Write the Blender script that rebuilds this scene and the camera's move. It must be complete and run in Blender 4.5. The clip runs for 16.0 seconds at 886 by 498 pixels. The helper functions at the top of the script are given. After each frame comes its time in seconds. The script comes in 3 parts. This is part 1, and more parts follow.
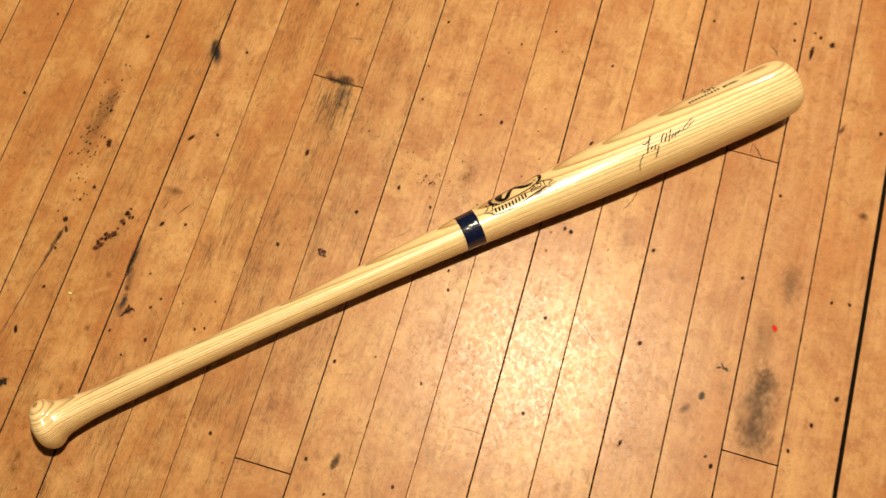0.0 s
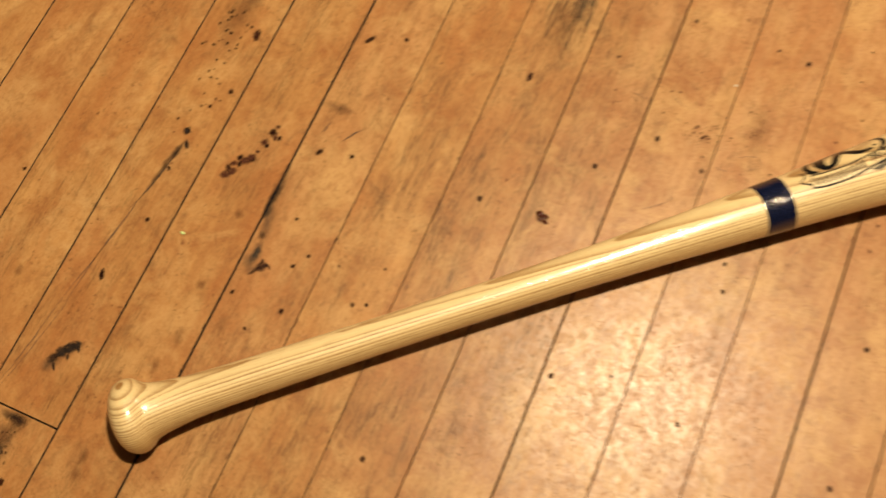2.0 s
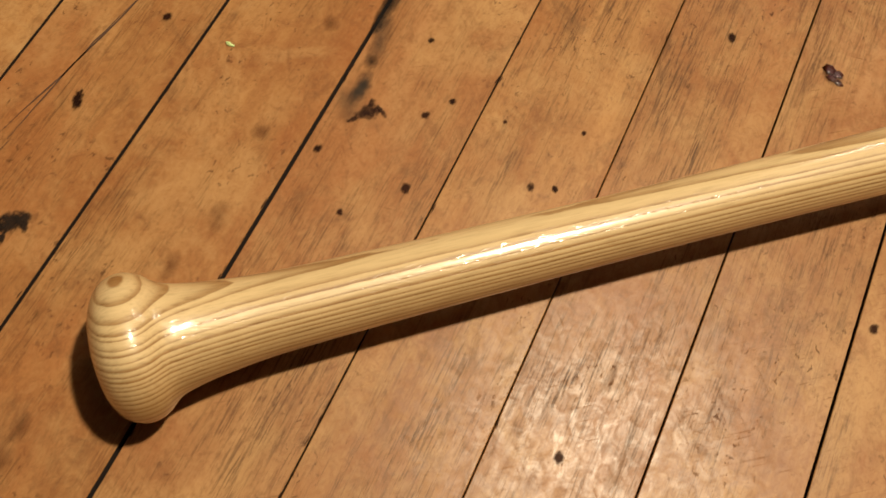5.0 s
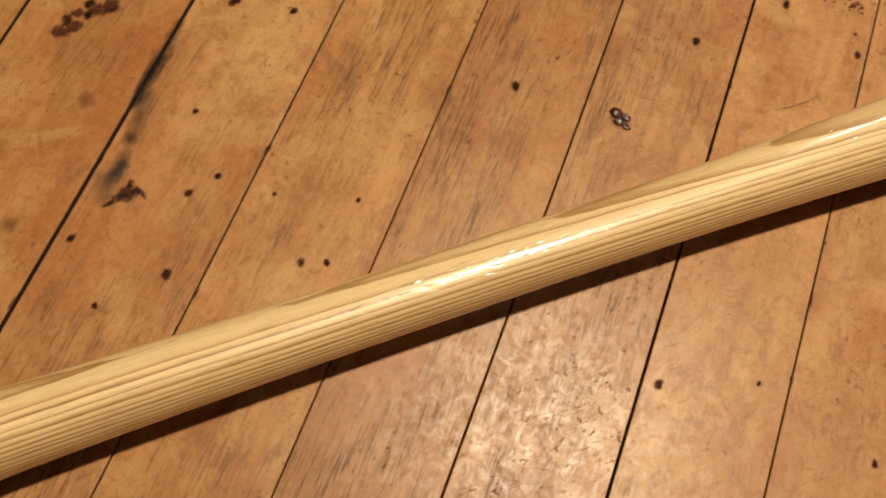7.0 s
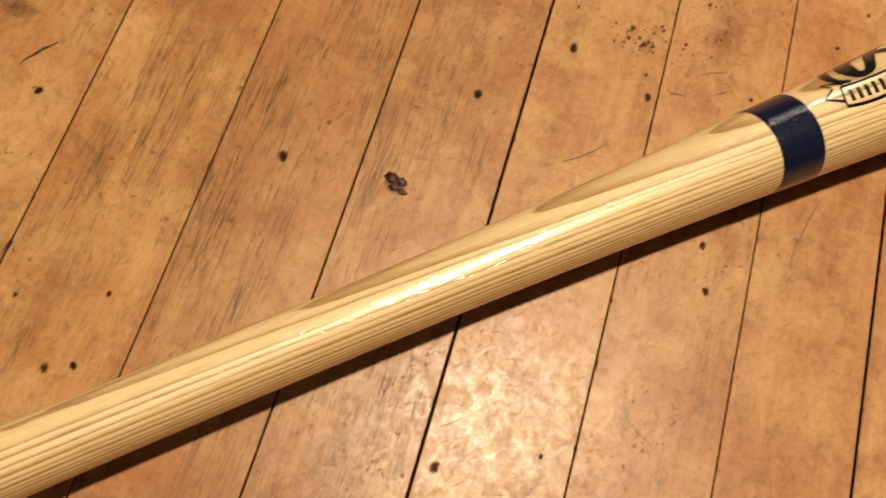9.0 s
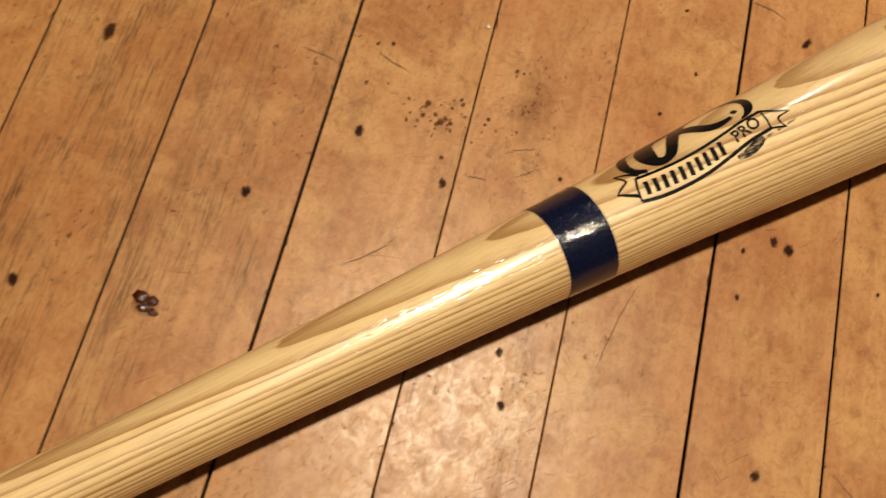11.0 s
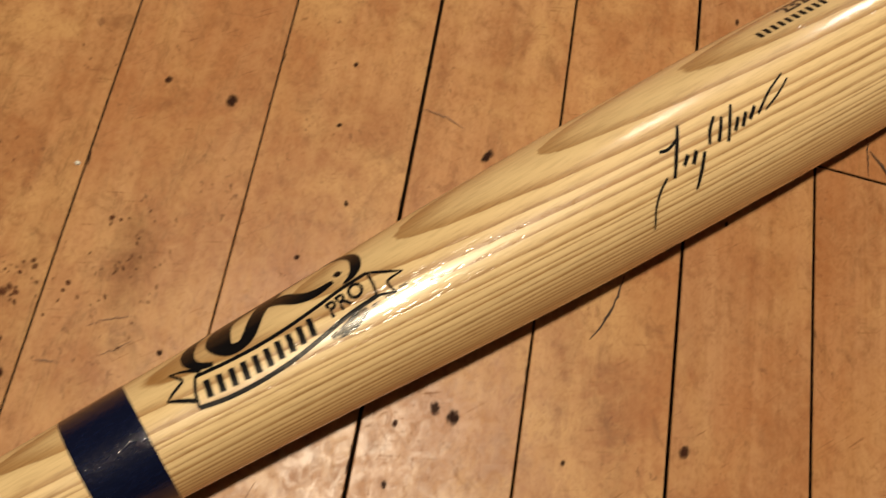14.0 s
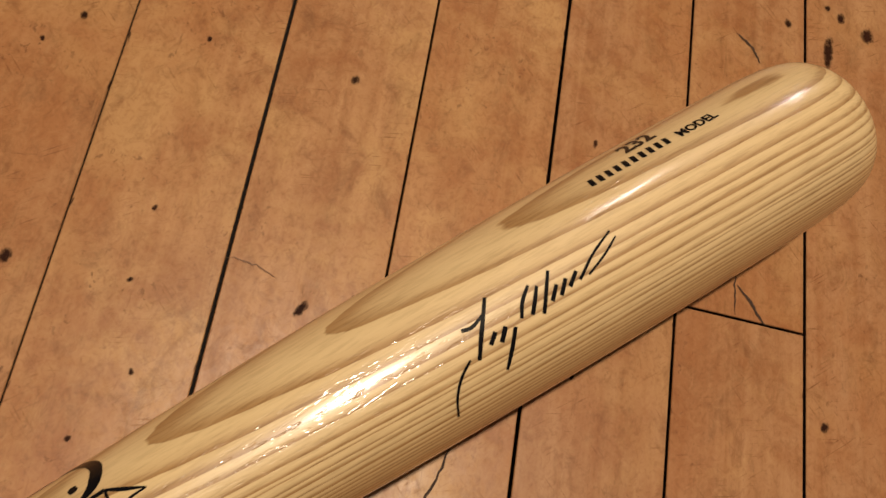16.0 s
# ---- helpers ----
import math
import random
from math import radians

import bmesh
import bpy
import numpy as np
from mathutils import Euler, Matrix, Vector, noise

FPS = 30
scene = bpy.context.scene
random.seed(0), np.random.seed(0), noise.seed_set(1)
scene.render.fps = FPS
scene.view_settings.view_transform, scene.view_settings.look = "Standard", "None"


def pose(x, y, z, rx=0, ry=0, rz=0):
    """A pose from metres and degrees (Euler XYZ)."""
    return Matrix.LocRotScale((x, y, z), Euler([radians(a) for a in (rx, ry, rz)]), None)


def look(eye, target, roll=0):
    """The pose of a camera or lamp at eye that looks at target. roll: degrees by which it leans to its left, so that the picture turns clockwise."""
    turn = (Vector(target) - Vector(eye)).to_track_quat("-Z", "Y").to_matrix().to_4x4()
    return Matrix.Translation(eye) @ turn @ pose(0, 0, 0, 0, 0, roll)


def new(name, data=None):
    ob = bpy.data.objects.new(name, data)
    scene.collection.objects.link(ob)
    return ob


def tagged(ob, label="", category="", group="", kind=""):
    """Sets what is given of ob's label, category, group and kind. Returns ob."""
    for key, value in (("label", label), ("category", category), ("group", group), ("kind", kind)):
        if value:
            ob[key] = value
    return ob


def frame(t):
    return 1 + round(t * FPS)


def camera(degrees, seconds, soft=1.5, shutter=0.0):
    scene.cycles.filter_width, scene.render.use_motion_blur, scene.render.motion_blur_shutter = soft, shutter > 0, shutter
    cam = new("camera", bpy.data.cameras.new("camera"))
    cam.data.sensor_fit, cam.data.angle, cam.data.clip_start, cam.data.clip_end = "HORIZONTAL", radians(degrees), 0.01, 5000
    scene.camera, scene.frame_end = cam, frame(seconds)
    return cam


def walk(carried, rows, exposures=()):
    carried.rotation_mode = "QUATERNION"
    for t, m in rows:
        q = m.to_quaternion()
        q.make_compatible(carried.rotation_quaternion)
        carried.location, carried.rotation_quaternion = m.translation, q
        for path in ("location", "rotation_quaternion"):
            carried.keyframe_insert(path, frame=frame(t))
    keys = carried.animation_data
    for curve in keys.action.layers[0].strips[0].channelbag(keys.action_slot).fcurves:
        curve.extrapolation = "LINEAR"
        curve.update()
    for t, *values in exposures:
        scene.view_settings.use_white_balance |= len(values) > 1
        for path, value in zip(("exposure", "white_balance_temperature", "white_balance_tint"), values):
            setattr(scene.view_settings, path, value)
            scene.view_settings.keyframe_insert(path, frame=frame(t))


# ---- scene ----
cam = camera(51.9, 16.0, shutter=0.5)
PATH = [
    (0, (0.1371, -0.2181, 0.9141), (0.1065, -0.0830, 0.4337), 3.54),
    (0.5, (0.1276, -0.2124, 0.8654), (0.0864, -0.0813, 0.3847), -0.01),
    (1, (0.0863, -0.2007, 0.7922), (0.0402, -0.0770, 0.3100), -1.29),
    (1.5, (0.0354, -0.1989, 0.7102), (-0.0170, -0.0785, 0.2277), -2.29),
    (2, (-0.0167, -0.2288, 0.6210), (-0.0785, -0.0921, 0.1440), -0.92),
    (2.2, (-0.0480, -0.2470, 0.5860), (-0.1070, -0.1000, 0.1118), 2.20),
    (2.5, (-0.0820, -0.2770, 0.5280), (-0.1443, -0.1110, 0.0608), 4.60),
    (2.8, (-0.1080, -0.2920, 0.4780), (-0.1773, -0.1210, 0.0135), 4.20),
    (3, (-0.1240, -0.3038, 0.4483), (-0.1976, -0.1304, -0.0149), 3.78),
    (3.2, (-0.1462, -0.3081, 0.4195), (-0.2126, -0.1362, -0.0453), 6.08),
    (5.3, (-0.1391, -0.2698, 0.3251), (-0.1625, -0.0887, -0.1404), 18.52),
    (5.5, (-0.1330, -0.2619, 0.3280), (-0.1543, -0.0838, -0.1387), 18.65),
    (6, (-0.1212, -0.2464, 0.3304), (-0.1324, -0.0681, -0.1366), 20.70),
    (6.5, (-0.1052, -0.2305, 0.3339), (-0.1115, -0.0528, -0.1334), 21.19),
    (7, (-0.0911, -0.2160, 0.3359), (-0.0902, -0.0363, -0.1307), 22.39),
    (7.5, (-0.0756, -0.1987, 0.3372), (-0.0701, -0.0197, -0.1297), 22.81),
    (8, (-0.0613, -0.1832, 0.3385), (-0.0489, -0.0029, -0.1277), 23.93),
    (8.5, (-0.0462, -0.1656, 0.3415), (-0.0282, 0.0117, -0.1256), 24.85),
    (9, (-0.0342, -0.1534, 0.3436), (-0.0073, 0.0259, -0.1224), 26.51),
    (9.2, (-0.0318, -0.1448, 0.3464), (0.0021, 0.0299, -0.1208), 28.63),
    (11.3, (0.0403, -0.0574, 0.3332), (0.0863, 0.1108, -0.1354), 30.31),
    (11.5, (0.0481, -0.0500, 0.3301), (0.0952, 0.1188, -0.1382), 30.35),
    (12, (0.0693, -0.0336, 0.3249), (0.1165, 0.1367, -0.1429), 29.71),
    (12.5, (0.0872, -0.0173, 0.3213), (0.1404, 0.1525, -0.1460), 30.81),
    (13, (0.1036, -0.0028, 0.3172), (0.1656, 0.1697, -0.1480), 32.40),
    (13.5, (0.1185, 0.0111, 0.3117), (0.1909, 0.1925, -0.1486), 33.76),
    (14, (0.1377, 0.0319, 0.3139), (0.2128, 0.2142, -0.1456), 34.16),
    (14.5, (0.1556, 0.0501, 0.3160), (0.2332, 0.2386, -0.1405), 34.07),
    (15, (0.1699, 0.0702, 0.3174), (0.2509, 0.2619, -0.1373), 34.48),
    (15.5, (0.1813, 0.0919, 0.3184), (0.2636, 0.2809, -0.1372), 35.07),
    (16, (0.1908, 0.1030, 0.3138), (0.2724, 0.2933, -0.1413), 34.76),
]
EXPOSURES = [
    (0.0, 0.71, 6700, -2), (0.5, 0.73, 6650, -2), (1.0, 0.54, 6800, -1), (1.5, 0.54, 7000, -1), (3.0, 0.48, 6850, 0), (5.5, 0.20, 6600, 4), (7.5, 0.26, 6700, 4),
    (9.0, 0.40, 6650, 3), (11.5, 0.15, 6600, 5), (12.5, 0.12, 6600, 6), (14.5, -0.10, 6480, 4), (16.0, -0.23, 6450, 11),
]
walk(cam, [(t, look(eye, target, roll)) for t, eye, target, roll in PATH], EXPOSURES)

# ---- light: a warm ceiling bulb over the barrel, a weaker lamp further down the room ----
world = bpy.data.worlds.new("world")
scene.world = world
world.use_nodes = True
world.node_tree.nodes["Background"].inputs[0].default_value = (0.9, 0.75, 0.6, 1)
world.node_tree.nodes["Background"].inputs[1].default_value = 0.004


def bulb(name, place, watts, radius, colour):
    data = bpy.data.lights.new(name, "POINT")
    data.energy, data.shadow_soft_size, data.color = watts, radius, colour
    ob = new(name, data)
    ob.location = place
    return ob


bulb("ceiling_bulb", (0.353, 0.375, 2.245), 254, 0.055, (1.0, 0.825, 0.61))
bulb("far_bulb", (0.22, 3.0, 2.2), 33, 0.14, (1.0, 0.87, 0.72))
bulb("side_bulb", (1.25, 4.4, 2.2), 43, 0.18, (1.0, 0.93, 0.86))

# ---- materials ----


class Graph:
    """A small helper to write node materials."""

    def __init__(self, name):
        self.mat = bpy.data.materials.new(name)
        self.mat.use_nodes = True
        self.tree = self.mat.node_tree
        self.tree.nodes.clear()
        self.out = self.add("ShaderNodeOutputMaterial")

    def add(self, kind, **values):
        n = self.tree.nodes.new(kind)
        for key, v in values.items():
            setattr(n, key, v)
        return n

    def link(self, a, b):
        self.tree.links.new(a, b)

    def put(self, socket, v):
        if isinstance(v, bpy.types.NodeSocket):
            self.link(v, socket)
        elif isinstance(v, (tuple, list)) and len(v) == 3 and socket.type == "RGBA":
            socket.default_value = (*v, 1)
        else:
            socket.default_value = v

    def math(self, op, a, b=0.0, c=0.0, clamp=False):
        n = self.add("ShaderNodeMath", operation=op, use_clamp=clamp)
        for i, v in enumerate((a, b, c)):
            self.put(n.inputs[i], v)
        return n.outputs[0]

    def vec(self, op, a, b=(0, 0, 0)):
        n = self.add("ShaderNodeVectorMath", operation=op)
        self.put(n.inputs[0], a)
        self.put(n.inputs[1], b)
        return n.outputs["Value"] if op in ("DOT_PRODUCT", "LENGTH") else n.outputs[0]

    def noise(self, at, scale=1.0, detail=3.0, rough=0.55, distortion=0.0):
        n = self.add("ShaderNodeTexNoise")
        self.put(n.inputs["Vector"], at)
        for key, v in (("Scale", scale), ("Detail", detail), ("Roughness", rough), ("Distortion", distortion)):
            n.inputs[key].default_value = v
        return n.outputs["Fac"]

    def ramp(self, fac, *stops, ease=False):
        n = self.add("ShaderNodeValToRGB")
        n.color_ramp.interpolation = "EASE" if ease else "LINEAR"
        e = n.color_ramp.elements
        while len(e) < len(stops):
            e.new(0.5)
        for el, (p, c) in zip(e, stops):
            el.position = p
            el.color = (*c, 1) if isinstance(c, tuple) else (c, c, c, 1)
        self.put(n.inputs[0], fac)
        return n.outputs[0]

    def mix(self, fac, a, b, blend="MIX"):
        n = self.add("ShaderNodeMix", data_type="RGBA", blend_type=blend)
        self.put(n.inputs[0], fac)
        self.put(n.inputs[6], a)
        self.put(n.inputs[7], b)
        return n.outputs[2]

    def bump(self, height, strength, distance, normal=None):
        n = self.add("ShaderNodeBump")
        n.inputs["Strength"].default_value = strength
        n.inputs["Distance"].default_value = distance
        self.put(n.inputs["Height"], height)
        if normal is not None:
            self.link(normal, n.inputs["Normal"])
        return n.outputs[0]

    def surface(self, colour, rough, normal=None, **more):
        n = self.add("ShaderNodeBsdfPrincipled")
        self.put(n.inputs["Base Color"], colour)
        self.put(n.inputs["Roughness"], rough)
        if normal is not None:
            self.link(normal, n.inputs["Normal"])
        for key, v in more.items():
            self.put(n.inputs[key.replace("_", " ")], v)
        return n.outputs[0]

    def done(self, shader):
        self.link(shader, self.out.inputs[0])
        return self.mat


def plank_wood():
    """Old maple under worn shellac. Each board's object colour says how bare it is (red), how deep in tone (green) and how pink (blue)."""
    g = Graph("worn_maple_plank")
    place = g.add("ShaderNodeNewGeometry").outputs["Position"]
    info = g.add("ShaderNodeObjectInfo")
    rnd = info.outputs["Random"]
    shift = g.add("ShaderNodeCombineXYZ")
    g.put(shift.inputs[0], g.math("MULTIPLY", rnd, 7.3))
    g.put(shift.inputs[1], g.math("MULTIPLY", rnd, 31.7))
    g.put(shift.inputs[2], g.math("MULTIPLY", rnd, 3.1))
    p = g.vec("ADD", place, shift.outputs[0])
    own = g.add("ShaderNodeSeparateColor")
    g.put(own.inputs[0], info.outputs["Color"])
    openness, shade, pink = own.outputs[0], own.outputs[1], own.outputs[2]
    tone = g.mix(shade, (0.432, 0.224, 0.082), (0.290, 0.128, 0.049))
    tone = g.mix(g.math("MULTIPLY", pink, 0.75), tone, (0.412, 0.228, 0.122))
    # long soft figure along the grain
    figure = g.noise(g.vec("MULTIPLY", p, (120, 5.0, 1)), 1, 5, 0.62, 0.8)
    c = g.mix(g.ramp(figure, (0.38, 0.0), (0.68, 0.55)), tone, (0.225, 0.086, 0.029))
    # cloudy blotches from years of finish and wear
    cloud = g.noise(p, 30, 6, 0.70, 0.4)
    c = g.mix(g.ramp(cloud, (0.45, 0.0), (0.66, 0.66)), c, (0.235, 0.084, 0.027))
    pale = g.noise(g.vec("ADD", p, (4.0, 9.0, 0)), 21, 6, 0.70, 0.5)
    c = g.mix(g.math("MULTIPLY", g.ramp(pale, (0.47, 0.0), (0.61, 0.80)), g.math("SUBTRACT", 1.0, g.math("MULTIPLY", shade, 0.75))), c, (0.440, 0.252, 0.106))
    # redder stretches, a hand long
    red = g.noise(g.vec("MULTIPLY", g.vec("ADD", p, (3.0, 5.0, 0)), (1, 0.45, 1)), 14, 5, 0.65, 0.4)
    c = g.mix(g.math("MULTIPLY", g.ramp(red, (0.46, 0.0), (0.62, 0.75)), g.math("SUBTRACT", 1.0, g.math("MULTIPLY", pink, 0.45))), c, (0.290, 0.108, 0.036))
    # brown mottles, and a fine crazed mottling of the finish
    mottle = g.noise(g.vec("MULTIPLY", p, (1, 0.7, 1)), 105, 6, 0.74, 0.7)
    c = g.mix(g.ramp(mottle, (0.52, 0.0), (0.68, 0.55)), c, (0.175, 0.072, 0.026))
    craze = g.noise(g.vec("MULTIPLY", p, (1, 0.75, 1)), 330, 4, 0.7, 1.4)
    c = g.mix(g.ramp(craze, (0.50, 0.0), (0.66, 0.34)), c, (0.180, 0.068, 0.023))
    c = g.mix(g.ramp(craze, (0.34, 0.16), (0.46, 0.0)), c, (0.46, 0.28, 0.130))
    # grey bare patches, where short dark pores stand open
    patch_at = g.vec("MULTIPLY", g.vec("ADD", p, (1.7, 3.3, 0)), (44, 10, 1))
    bare = g.noise(patch_at, 1, 6, 0.72, 0.5)
    bare = g.ramp(g.math("ADD", bare, g.math("MULTIPLY", g.math("SUBTRACT", openness, 0.62), 0.40)), (0.45, 0.0), (0.70, 0.92))
    c = g.mix(g.math("MULTIPLY", bare, 0.30), c, (0.195, 0.098, 0.036))
    pores = g.noise(g.vec("MULTIPLY", p, (1350, 66, 1)), 1, 4, 0.7, 0.5)
    dark = g.math("MULTIPLY", g.ramp(pores, (0.50, 0.0), (0.60, 0.97)), bare)
    c = g.mix(dark, c, (0.070, 0.030, 0.010))
    # brown grime in small patches, and dark flecks
    dirty = g.math("ADD", 0.30, g.math("MULTIPLY", openness, 0.85), clamp=True)
    grime = g.noise(g.vec("MULTIPLY", g.vec("ADD", p, (9.1, 2.2, 0)), (1, 0.6, 1)), 52, 8, 0.78, 0.9)
    grime_fac = g.math("MULTIPLY", g.ramp(grime, (0.55, 0.0), (0.72, 0.75)), dirty)
    c = g.mix(grime_fac, c, (0.105, 0.050, 0.020))
    flecks = g.noise(g.vec("MULTIPLY", p, (1, 0.7, 1)), 420, 3, 0.6, 0.6)
    where = g.ramp(g.noise(g.vec("ADD", p, (5.5, 1.2, 0)), 26, 5, 0.65), (0.46, 0.0), (0.62, 1.0))
    fleck = g.math("MULTIPLY", g.ramp(flecks, (0.62, 0.0), (0.67, 0.9)), g.math("MULTIPLY", where, dirty))
    c = g.mix(fleck, c, (0.075, 0.028, 0.010))
    # short crossing scuffs, in patches
    scuffs = None
    for slant, far in ((38, 0.0), (-47, 5.0), (12, 9.0)):
        ca, sa = math.cos(radians(slant)), math.sin(radians(slant))
        turned_at = g.add("ShaderNodeCombineXYZ")
        g.put(turned_at.inputs[0], g.math("MULTIPLY", g.vec("DOT_PRODUCT", p, (ca, sa, 0)), 62))
        g.put(turned_at.inputs[1], g.math("MULTIPLY", g.vec("DOT_PRODUCT", p, (-sa, ca, 0)), 1050))
        turned_at.inputs[2].default_value = far
        thin = g.ramp(g.noise(turned_at.outputs[0], 1, 2, 0.5, 0.25), (0.63, 0.0), (0.71, 1.0))
        spot = g.ramp(g.noise(g.vec("ADD", p, (far, 7.7, 2.0)), 42, 4, 0.7), (0.50, 0.0), (0.62, 1.0))
        one = g.math("MULTIPLY", thin, spot)
        scuffs = one if scuffs is None else g.math("MAXIMUM", scuffs, one)
    c = g.mix(g.math("MULTIPLY", scuffs, g.math("MULTIPLY", pink, 0.85)), c, (0.150, 0.056, 0.019))
    # the gloss of the shellac, broken by the wear
    wear = g.noise(g.vec("MULTIPLY", p, (1, 0.8, 1)), 190, 5, 0.72, 0.8)
    dull = g.math("ADD", g.math("ADD", g.math("MULTIPLY", dark, 0.35), fleck, clamp=True), g.math("ADD", g.math("MULTIPLY", grime_fac, 0.6), g.math("MULTIPLY", scuffs, 0.5)), clamp=True)
    rough = g.math("ADD", g.ramp(wear, (0.36, 0.30), (0.64, 0.40)), g.math("MULTIPLY", dull, 0.22))
    gloss = g.ramp(wear, (0.36, 0.27), (0.66, 0.17))
    gloss = g.math("MULTIPLY", gloss, g.math("SUBTRACT", 1.0, g.math("MULTIPLY", dull, 0.55)))
    relief = g.math("ADD", g.math("MULTIPLY", g.noise(p, 260, 3, 0.6), 0.22), g.math("MULTIPLY", g.noise(p, 60, 3, 0.5), 0.8))
    relief = g.math("SUBTRACT", relief, g.math("MULTIPLY", g.math("ADD", g.math("ADD", g.math("MULTIPLY", dark, 0.3), fleck), g.math("MULTIPLY", scuffs, 0.5)), 0.26))
    n = g.bump(relief, 0.16, 0.0005)
    return g.done(g.surface(c, rough, n, Specular_IOR_Level=gloss))


def ash_wood():
    """Ash in the bat's own axes: x along the bat, growth rings square to a line that leans from the top to one side."""
    g = Graph("lacquered_ash")
    p = g.add("ShaderNodeTexCoord").outputs["Object"]
    lean = radians(45)
    far = g.vec("DOT_PRODUCT", p, (0.012, math.sin(lean), math.cos(lean)))
    across = g.vec("DOT_PRODUCT", p, (0.0, math.cos(lean), -math.sin(lean)))
    wander = g.noise(g.vec("MULTIPLY", p, (5, 16, 16)), 1, 2, 0.5)
    wander2 = g.noise(g.vec("MULTIPLY", p, (14, 150, 150)), 1, 3, 0.55)
    wander3 = g.noise(g.vec("MULTIPLY", p, (70, 420, 420)), 1, 3, 0.6)
    d = g.math("ADD", far, g.math("MULTIPLY", g.math("SUBTRACT", wander, 0.5), 0.0006))
    d = g.math("ADD", d, g.math("MULTIPLY", g.math("SUBTRACT", wander2, 0.5), 0.00075))
    d = g.math("ADD", d, g.math("MULTIPLY", g.math("SUBTRACT", wander3, 0.5), 0.0003))
    d = g.math("SUBTRACT", d, g.math("MULTIPLY", g.math("MULTIPLY", across, across), 0.9))
    # where each year's ring begins, in mm from the bat's axis
    begins, some = [44.6, 41.2, 38.15, 35.05, 30.8, 27.6, 24.4, 21.8, 17.83, 15.1, 13.88, 11.2], random.Random(8)
    while len(begins) < 32:
        begins.append(begins[-1] - some.choice((1.5, 1.8, 2.1, 2.5)))
    begins.reverse()
    low, high = begins[0], begins[-1]
    at = g.math("DIVIDE", g.math("SUBTRACT", g.math("MULTIPLY", d, 1000.0), low), high - low, clamp=True)
    years = g.math("MULTIPLY", g.ramp(at, *[((q - low) / (high - low), i / 31) for i, q in enumerate(begins)]), 31.0)
    ring = g.math("FRACT", years)
    # each ring has its own strength and width
    index = g.math("FLOOR", years)
    own = g.add("ShaderNodeTexWhiteNoise", noise_dimensions="1D")
    g.put(own.inputs["W"], index)
    ring = g.math("POWER", ring, g.math("ADD", 0.65, g.math("MULTIPLY", own.outputs["Value"], 0.7)))
    late = g.ramp(ring, (0.0, 0.06), (0.04, 1.0), (0.20, 0.84), (0.44, 0.28), (0.76, 0.0), (1.0, 0.05))
    late = g.math("MULTIPLY", late, g.math("ADD", 0.82, g.math("MULTIPLY", own.outputs["Value"], 0.18)))
    late = g.math("MULTIPLY", late, g.ramp(g.noise(g.vec("MULTIPLY", p, (6, 90, 90)), 1, 3, 0.6), (0.30, 0.78), (0.60, 1.0)))
    late_c = g.mix(wander, (0.230, 0.096, 0.019), (0.290, 0.130, 0.029))
    soft = g.noise(g.vec("MULTIPLY", p, (4, 45, 45)), 1, 4, 0.55)
    early = g.mix(g.ramp(soft, (0.4, 0.0), (0.72, 0.5)), (0.700, 0.525, 0.288), (0.610, 0.438, 0.218))
    # shade painted into the wood: darker round the lower near flank
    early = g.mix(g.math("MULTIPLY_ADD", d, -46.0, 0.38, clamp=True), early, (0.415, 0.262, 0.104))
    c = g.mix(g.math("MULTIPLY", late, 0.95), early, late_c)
    # short open pores that follow the rings
    fine = g.noise(g.vec("MULTIPLY", p, (75, 1150, 1150)), 1, 3, 0.6)
    c = g.mix(g.math("MULTIPLY", g.ramp(fine, (0.47, 0.0), (0.66, 0.85)), g.math("ADD", g.math("MULTIPLY", late, 0.6), 0.22)), c, (0.205, 0.105, 0.034))
    streak = g.noise(g.vec("MULTIPLY", p, (22, 520, 520)), 1, 3, 0.6)
    c = g.mix(g.ramp(streak, (0.52, 0.0), (0.72, 0.15)), c, (0.57, 0.43, 0.24))
    pit = g.noise(g.vec("MULTIPLY", p, (190, 900, 900)), 1, 2, 0.5)
    height = g.math("MULTIPLY", g.noise(g.vec("MULTIPLY", p, (120, 480, 480)), 1, 3, 0.6), 0.28)
    height = g.math("SUBTRACT", height, g.math("MULTIPLY", g.ramp(pit, (0.54, 0.0), (0.64, 1.0)), g.math("ADD", 0.3, g.math("MULTIPLY", late, 0.9))))
    n = g.bump(height, 0.24, 0.0003)
    return g.done(g.surface(c, 0.40, n, Coat_Weight=1.0, Coat_Roughness=0.125, Coat_Normal=n))


